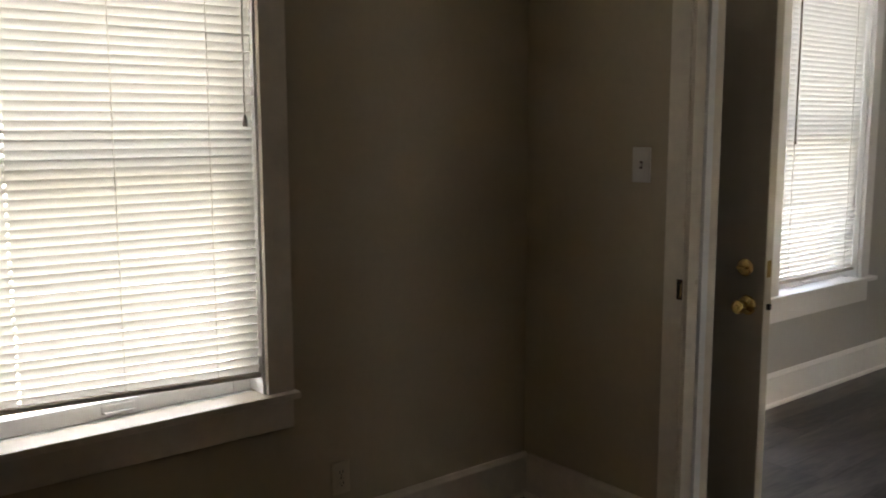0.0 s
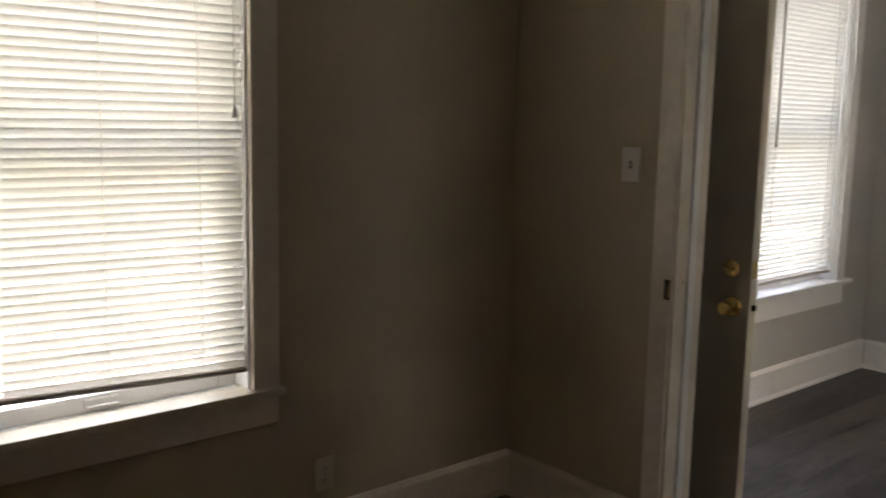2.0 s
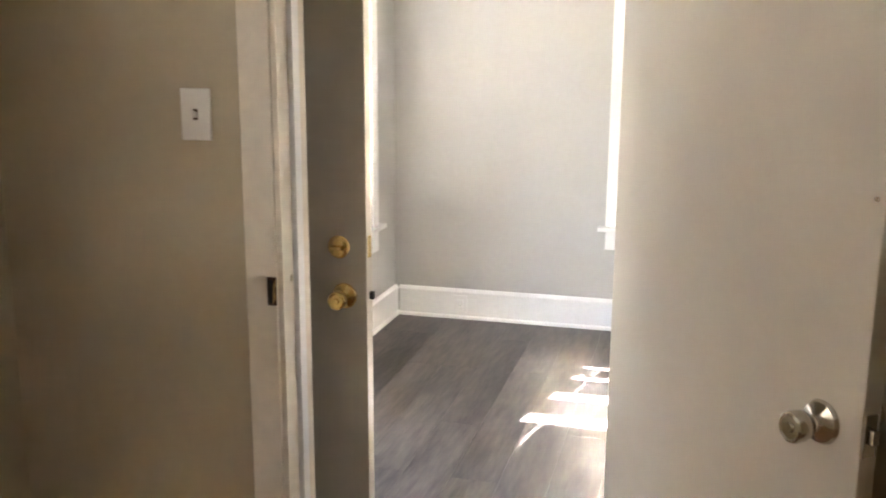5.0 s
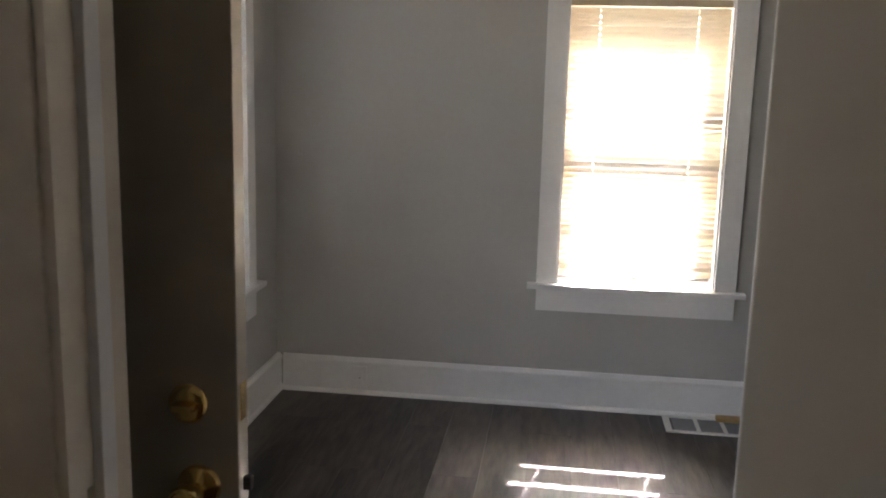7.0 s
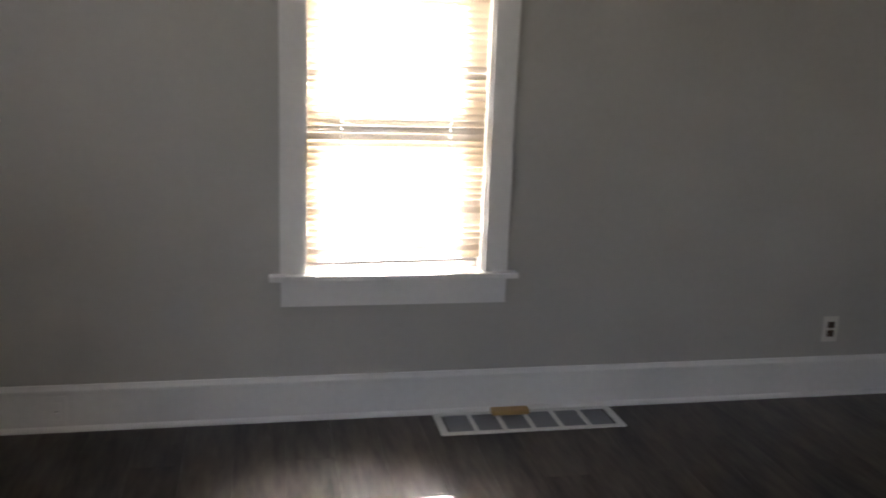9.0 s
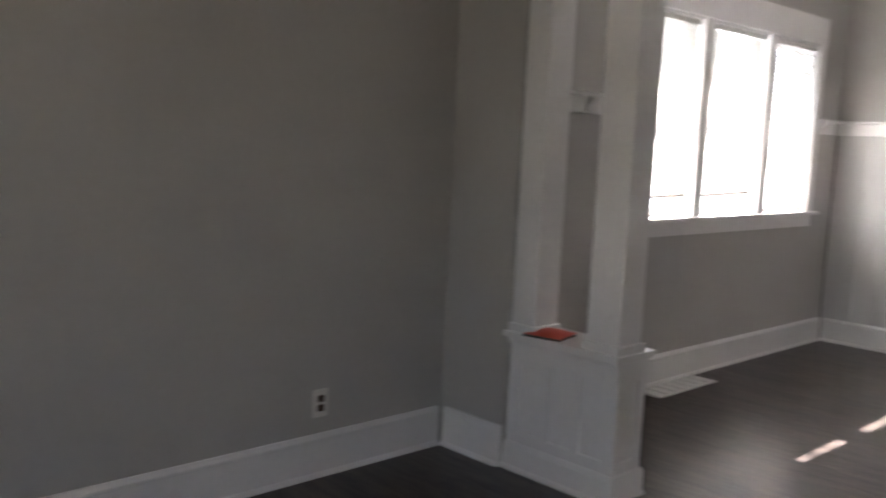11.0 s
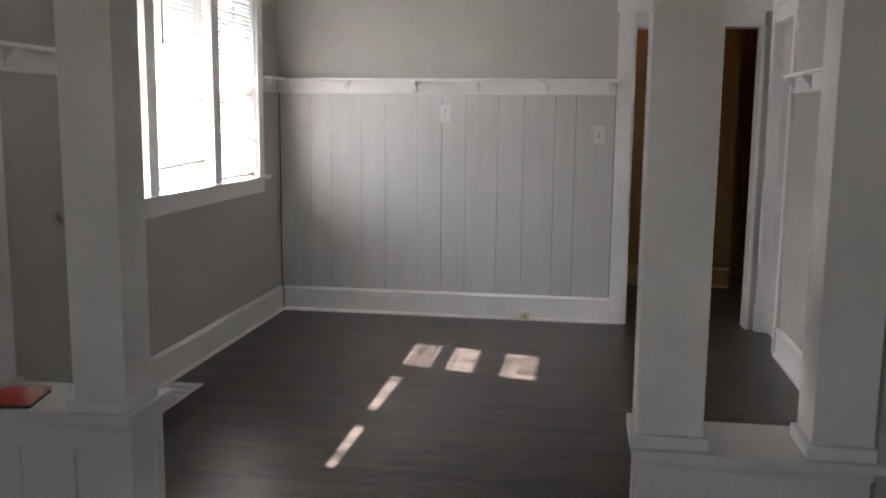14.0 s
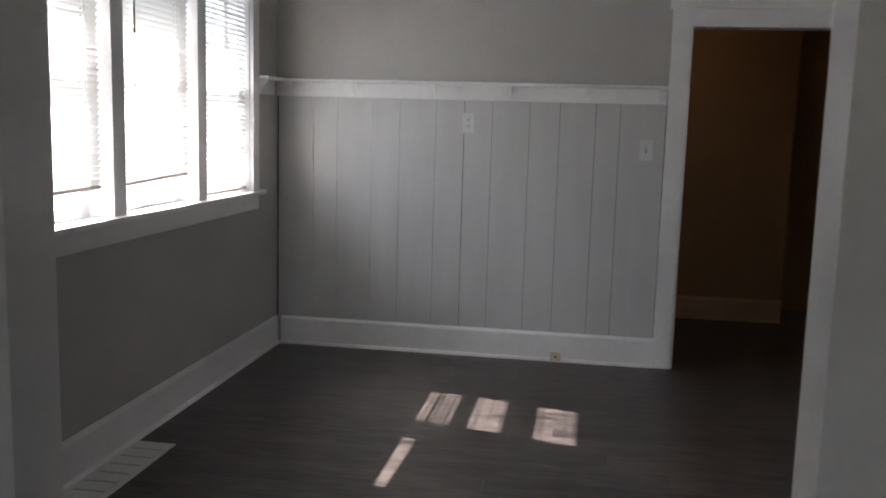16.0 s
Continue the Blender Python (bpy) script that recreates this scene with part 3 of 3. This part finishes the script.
plate_rail(pose(7.70, -3.38, 0, 0, 0, SOUTH), 1.28, [0.03, 0.42, 0.83, 1.25], "white plate rail ending above a wall register")

# painted boards under the east rail
panelling = thing("board_panelling", pose(8.41, 0, 0, 0, 0, EAST), "pale grey painted vertical board panelling", "wall panelling")
EDGES = [0.012, 0.241, 0.391, 0.612, 0.788, 1.011, 1.186, 1.356, 1.582, 1.761, 1.972, 2.114, 2.376]
part("backing", box(0.004, 2.378, -0.0025, 0, 0.18, 1.574), DARK, panelling, "dark gaps between boards")
jit = random.Random(5)
for a, b in zip(EDGES, EDGES[1:]):
    g = 0.0026 if abs(a - 1.186) < 0.01 or a < 0.02 else 0.0014
    bd = part("board", box(a + g, b - 0.0012, -0.010 - jit.uniform(0, 0.002), -0.0028, 0.178, 1.576, bevel=0.0015), BOARD, panelling)


# ---- electrical ----
def outlet(m, label, slots=True, mat=PLATE, w=0.072, h=0.117, face=None):
    o = thing("wall_outlet", m, label, "outlet", "wall outlets")
    part("plate", box(-w / 2, w / 2, -0.006, 0, -h / 2, h / 2, bevel=0.002), mat, o)
    for dz in (-0.02, 0.02):
        rc = part("receptacle", box(-0.0165, 0.0165, -0.0085, -0.006, dz - 0.014, dz + 0.014, bevel=0.003), face or mat, o)
        sl = bmesh.new()
        bx(sl, -0.0075, -0.0050, -0.0092, -0.0084, dz - 0.003, dz + 0.007)
        bx(sl, 0.0050, 0.0075, -0.0092, -0.0084, dz - 0.003, dz + 0.007)
        bx(sl, -0.0022, 0.0022, -0.0092, -0.0084, dz - 0.011, dz - 0.007)
        part("slots", sl, DARK if slots else mat, rc)
    part("screw", lathe([(0.003, 0), (0.003, 0.0015)], 10, pose(0, -0.006, 0, 90, 0, 0)), NICKEL, o)
    return o


def toggle(m, label, w=0.076, h=0.12, mat=PLATE):
    s = thing("light_switch", m, label, "light switch", "light switches")
    part("plate", box(-w / 2, w / 2, -0.0065, 0, -h / 2, h / 2, bevel=0.0025), mat, s)
    part("slot", box(-0.006, 0.006, -0.0075, -0.0062, -0.0125, 0.0125), ROUGHWOOD, s)
    part("lever", prism([(-0.007, -0.008), (-0.018, 0.004), (-0.018, 0.009), (-0.007, 0.006)], "x", -0.004, 0.004), mat, s)
    for dz in (-0.03, 0.03):
        part("screw", lathe([(0.003, 0), (0.003, 0.0015)], 10, pose(0, -0.0062, dz, 90, 0, 0)), mat, s)
    return s


toggle(pose(0.563, -3.17, 1.367), "white toggle switch plate beside the bedroom doorway")
outlet(pose(0, -4.057, 0.292, 0, 0, WEST), "beige wall outlet below the bedroom window", mat=BEIGE)
outlet(pose(3.668, 0, 0.307), "white wall outlet with dark receptacles above the baseboard", face=ROUGHWOOD)
outlet(pose(0.42, -0.021, 0.083), "white painted outlet set in the baseboard", slots=False, mat=TRIM)
outlet(pose(8.398, -1.213, 1.44, 0, 0, EAST), "pale grey outlet on painted boards", mat=VENT)
toggle(pose(8.398, -2.272, 1.308, 0, 0, EAST), "pale grey switch plate on painted boards", mat=VENT)
fb = thing("phone_jack", pose(8.388, -1.80, 0.036, 0, 0, EAST), "beige phone jack box on the baseboard", "phone jack")
part("case", box(-0.034, 0.034, -0.03, 0, -0.026, 0.03, bevel=0.004), BEIGE, fb)
part("socket", box(-0.006, 0.007, -0.0312, -0.0295, -0.006, 0.006), DARK, fb)


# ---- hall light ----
# Unseen fixture, added so the hall walls get their warm light.
hall_light = thing("unseen_hall_light", pose(9.2, -1.95, TOP), "unseen hall light added to warm the hall walls", "ceiling light")
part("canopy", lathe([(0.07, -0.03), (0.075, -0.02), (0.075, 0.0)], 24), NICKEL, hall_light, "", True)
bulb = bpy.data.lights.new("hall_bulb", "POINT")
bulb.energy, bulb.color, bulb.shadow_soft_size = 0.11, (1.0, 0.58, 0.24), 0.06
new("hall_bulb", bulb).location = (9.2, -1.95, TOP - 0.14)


# ---- registers ----
reg = thing("floor_register", pose(2.245, -0.14, 0.0), "white floor register with grey dampers under a window", "floor register", "registers")
fr = bmesh.new()
L, D = 0.765, 0.205
for a in ((-L / 2, L / 2, -D / 2, -D / 2 + 0.022), (-L / 2, L / 2, D / 2 - 0.022, D / 2), (-L / 2, -L / 2 + 0.03, -D / 2 + 0.022, D / 2 - 0.022), (L / 2 - 0.03, L / 2, -D / 2 + 0.022, D / 2 - 0.022)):
    bx(fr, *a, 0.0, 0.007, bevel=0.002)
part("frame", fr, VENT, reg)
cell = (L - 0.06) / 6
for i in range(1, 6):
    x = -L / 2 + 0.03 + i * cell
    part("bar", box(x - 0.009, x + 0.009, -D / 2 + 0.022, D / 2 - 0.022, 0.001, 0.0065, bevel=0.0015), VENT, reg)
for i in range(6):
    x = -L / 2 + 0.03 + i * cell
    part("damper", box(x + 0.010, x + cell - 0.010, -D / 2 + 0.023, D / 2 - 0.023, 0.0008, 0.003), DAMPER, reg)
solid("wood_block", box(2.105, 2.262, -0.092, -0.046, 0.0072, 0.028, bevel=0.003), PINE, "raw pine block lying on the floor register", "wood block", kind="thing")

reg2 = thing("floor_register", pose(6.20, -0.112, 0.0), "white stamped floor register under the triple window", "floor register", "registers")
part("plate", box(-0.315, 0.315, -0.105, 0.075, 0.0, 0.008, bevel=0.003), VENT, reg2)
for i in range(7):
    x = -0.27 + i * 0.09
    part("fold", box(x - 0.037, x + 0.037, -0.082, 0.052, 0.008, 0.0105, bevel=0.001), VENT, reg2)
    for_row = bmesh.new()
    for j in range(12):
        y = -0.078 + j * 0.0112
        bx(for_row, x + 0.039, x + 0.047, y, y + 0.0065, 0.0078, 0.0088)
    if i < 6:
        part("perforations", for_row, DARK, reg2, "row of dark slots")

reg3 = thing("wall_register", pose(6.68, -3.38, 0.145, 0, 0, SOUTH), "white louvred wall register in the baseboard", "wall register", "registers")
wf = bmesh.new()
for a in ((-0.19, 0.19, 0.115, 0.145), (-0.19, 0.19, -0.14, -0.11), (-0.19, -0.16, -0.11, 0.115), (0.16, 0.19, -0.11, 0.115)):
    bx(wf, a[0], a[1], -0.045, 0.0, a[2], a[3], bevel=0.004)
part("frame", wf, VENT, reg3)
part("back", box(-0.16, 0.16, -0.012, -0.002, -0.11, 0.115), DARK, reg3)
for i in range(9):
    z = -0.098 + i * 0.0245
    part("louvre", prism([(-0.040, z + 0.0065), (-0.038, z + 0.0085), (-0.014, z - 0.007), (-0.016, z - 0.009)], "x", -0.16, 0.16), VENT, reg3)

# ---- floor ----
floor = solid("floor", box(-0.2, 10.6, -6.9, 0.2, -0.12, -0.006), SUBFLOOR, "dark grey-brown wood plank floor", "floor")
W, LEN = 0.18, 1.22
plank_data = {}
stagger = random.Random(11)


def plank_mesh(w, l, mat):
    key = (round(w, 3), round(l, 2), mat.name)
    if key not in plank_data:
        bm = bmesh.new()
        g = 0.0004
        bx(bm, -w / 2 + g, w / 2 - g, -key[1] / 2 + g, key[1] / 2 - g, -0.010, 0.0)
        plank_data[key] = mesh_of("plank", bm, mat)
    return plank_data[key]


def lay(x, high, low, mat):
    y = high + stagger.choice((0.1, 0.35, 0.6, 0.85))
    while y > low:
        a, b = max(y - LEN, low), min(y, high)
        if b - a > 0.03:
            a = b - round(b - a, 2)
            pl = new("plank", plank_mesh(W, b - a, mat))
            pl.parent = floor
            pl.location = (x + W / 2, (a + b) / 2, 0.0)
        y -= LEN


for i in range(59):
    x = i * W
    lay(x, 0.0, -3.10 if x < 3.7 else -3.56 if x < 8.5 else -4.9, PLANK)
    if x < 3.7:
        lay(x, -3.10, -6.75, BROWN_PLANK)
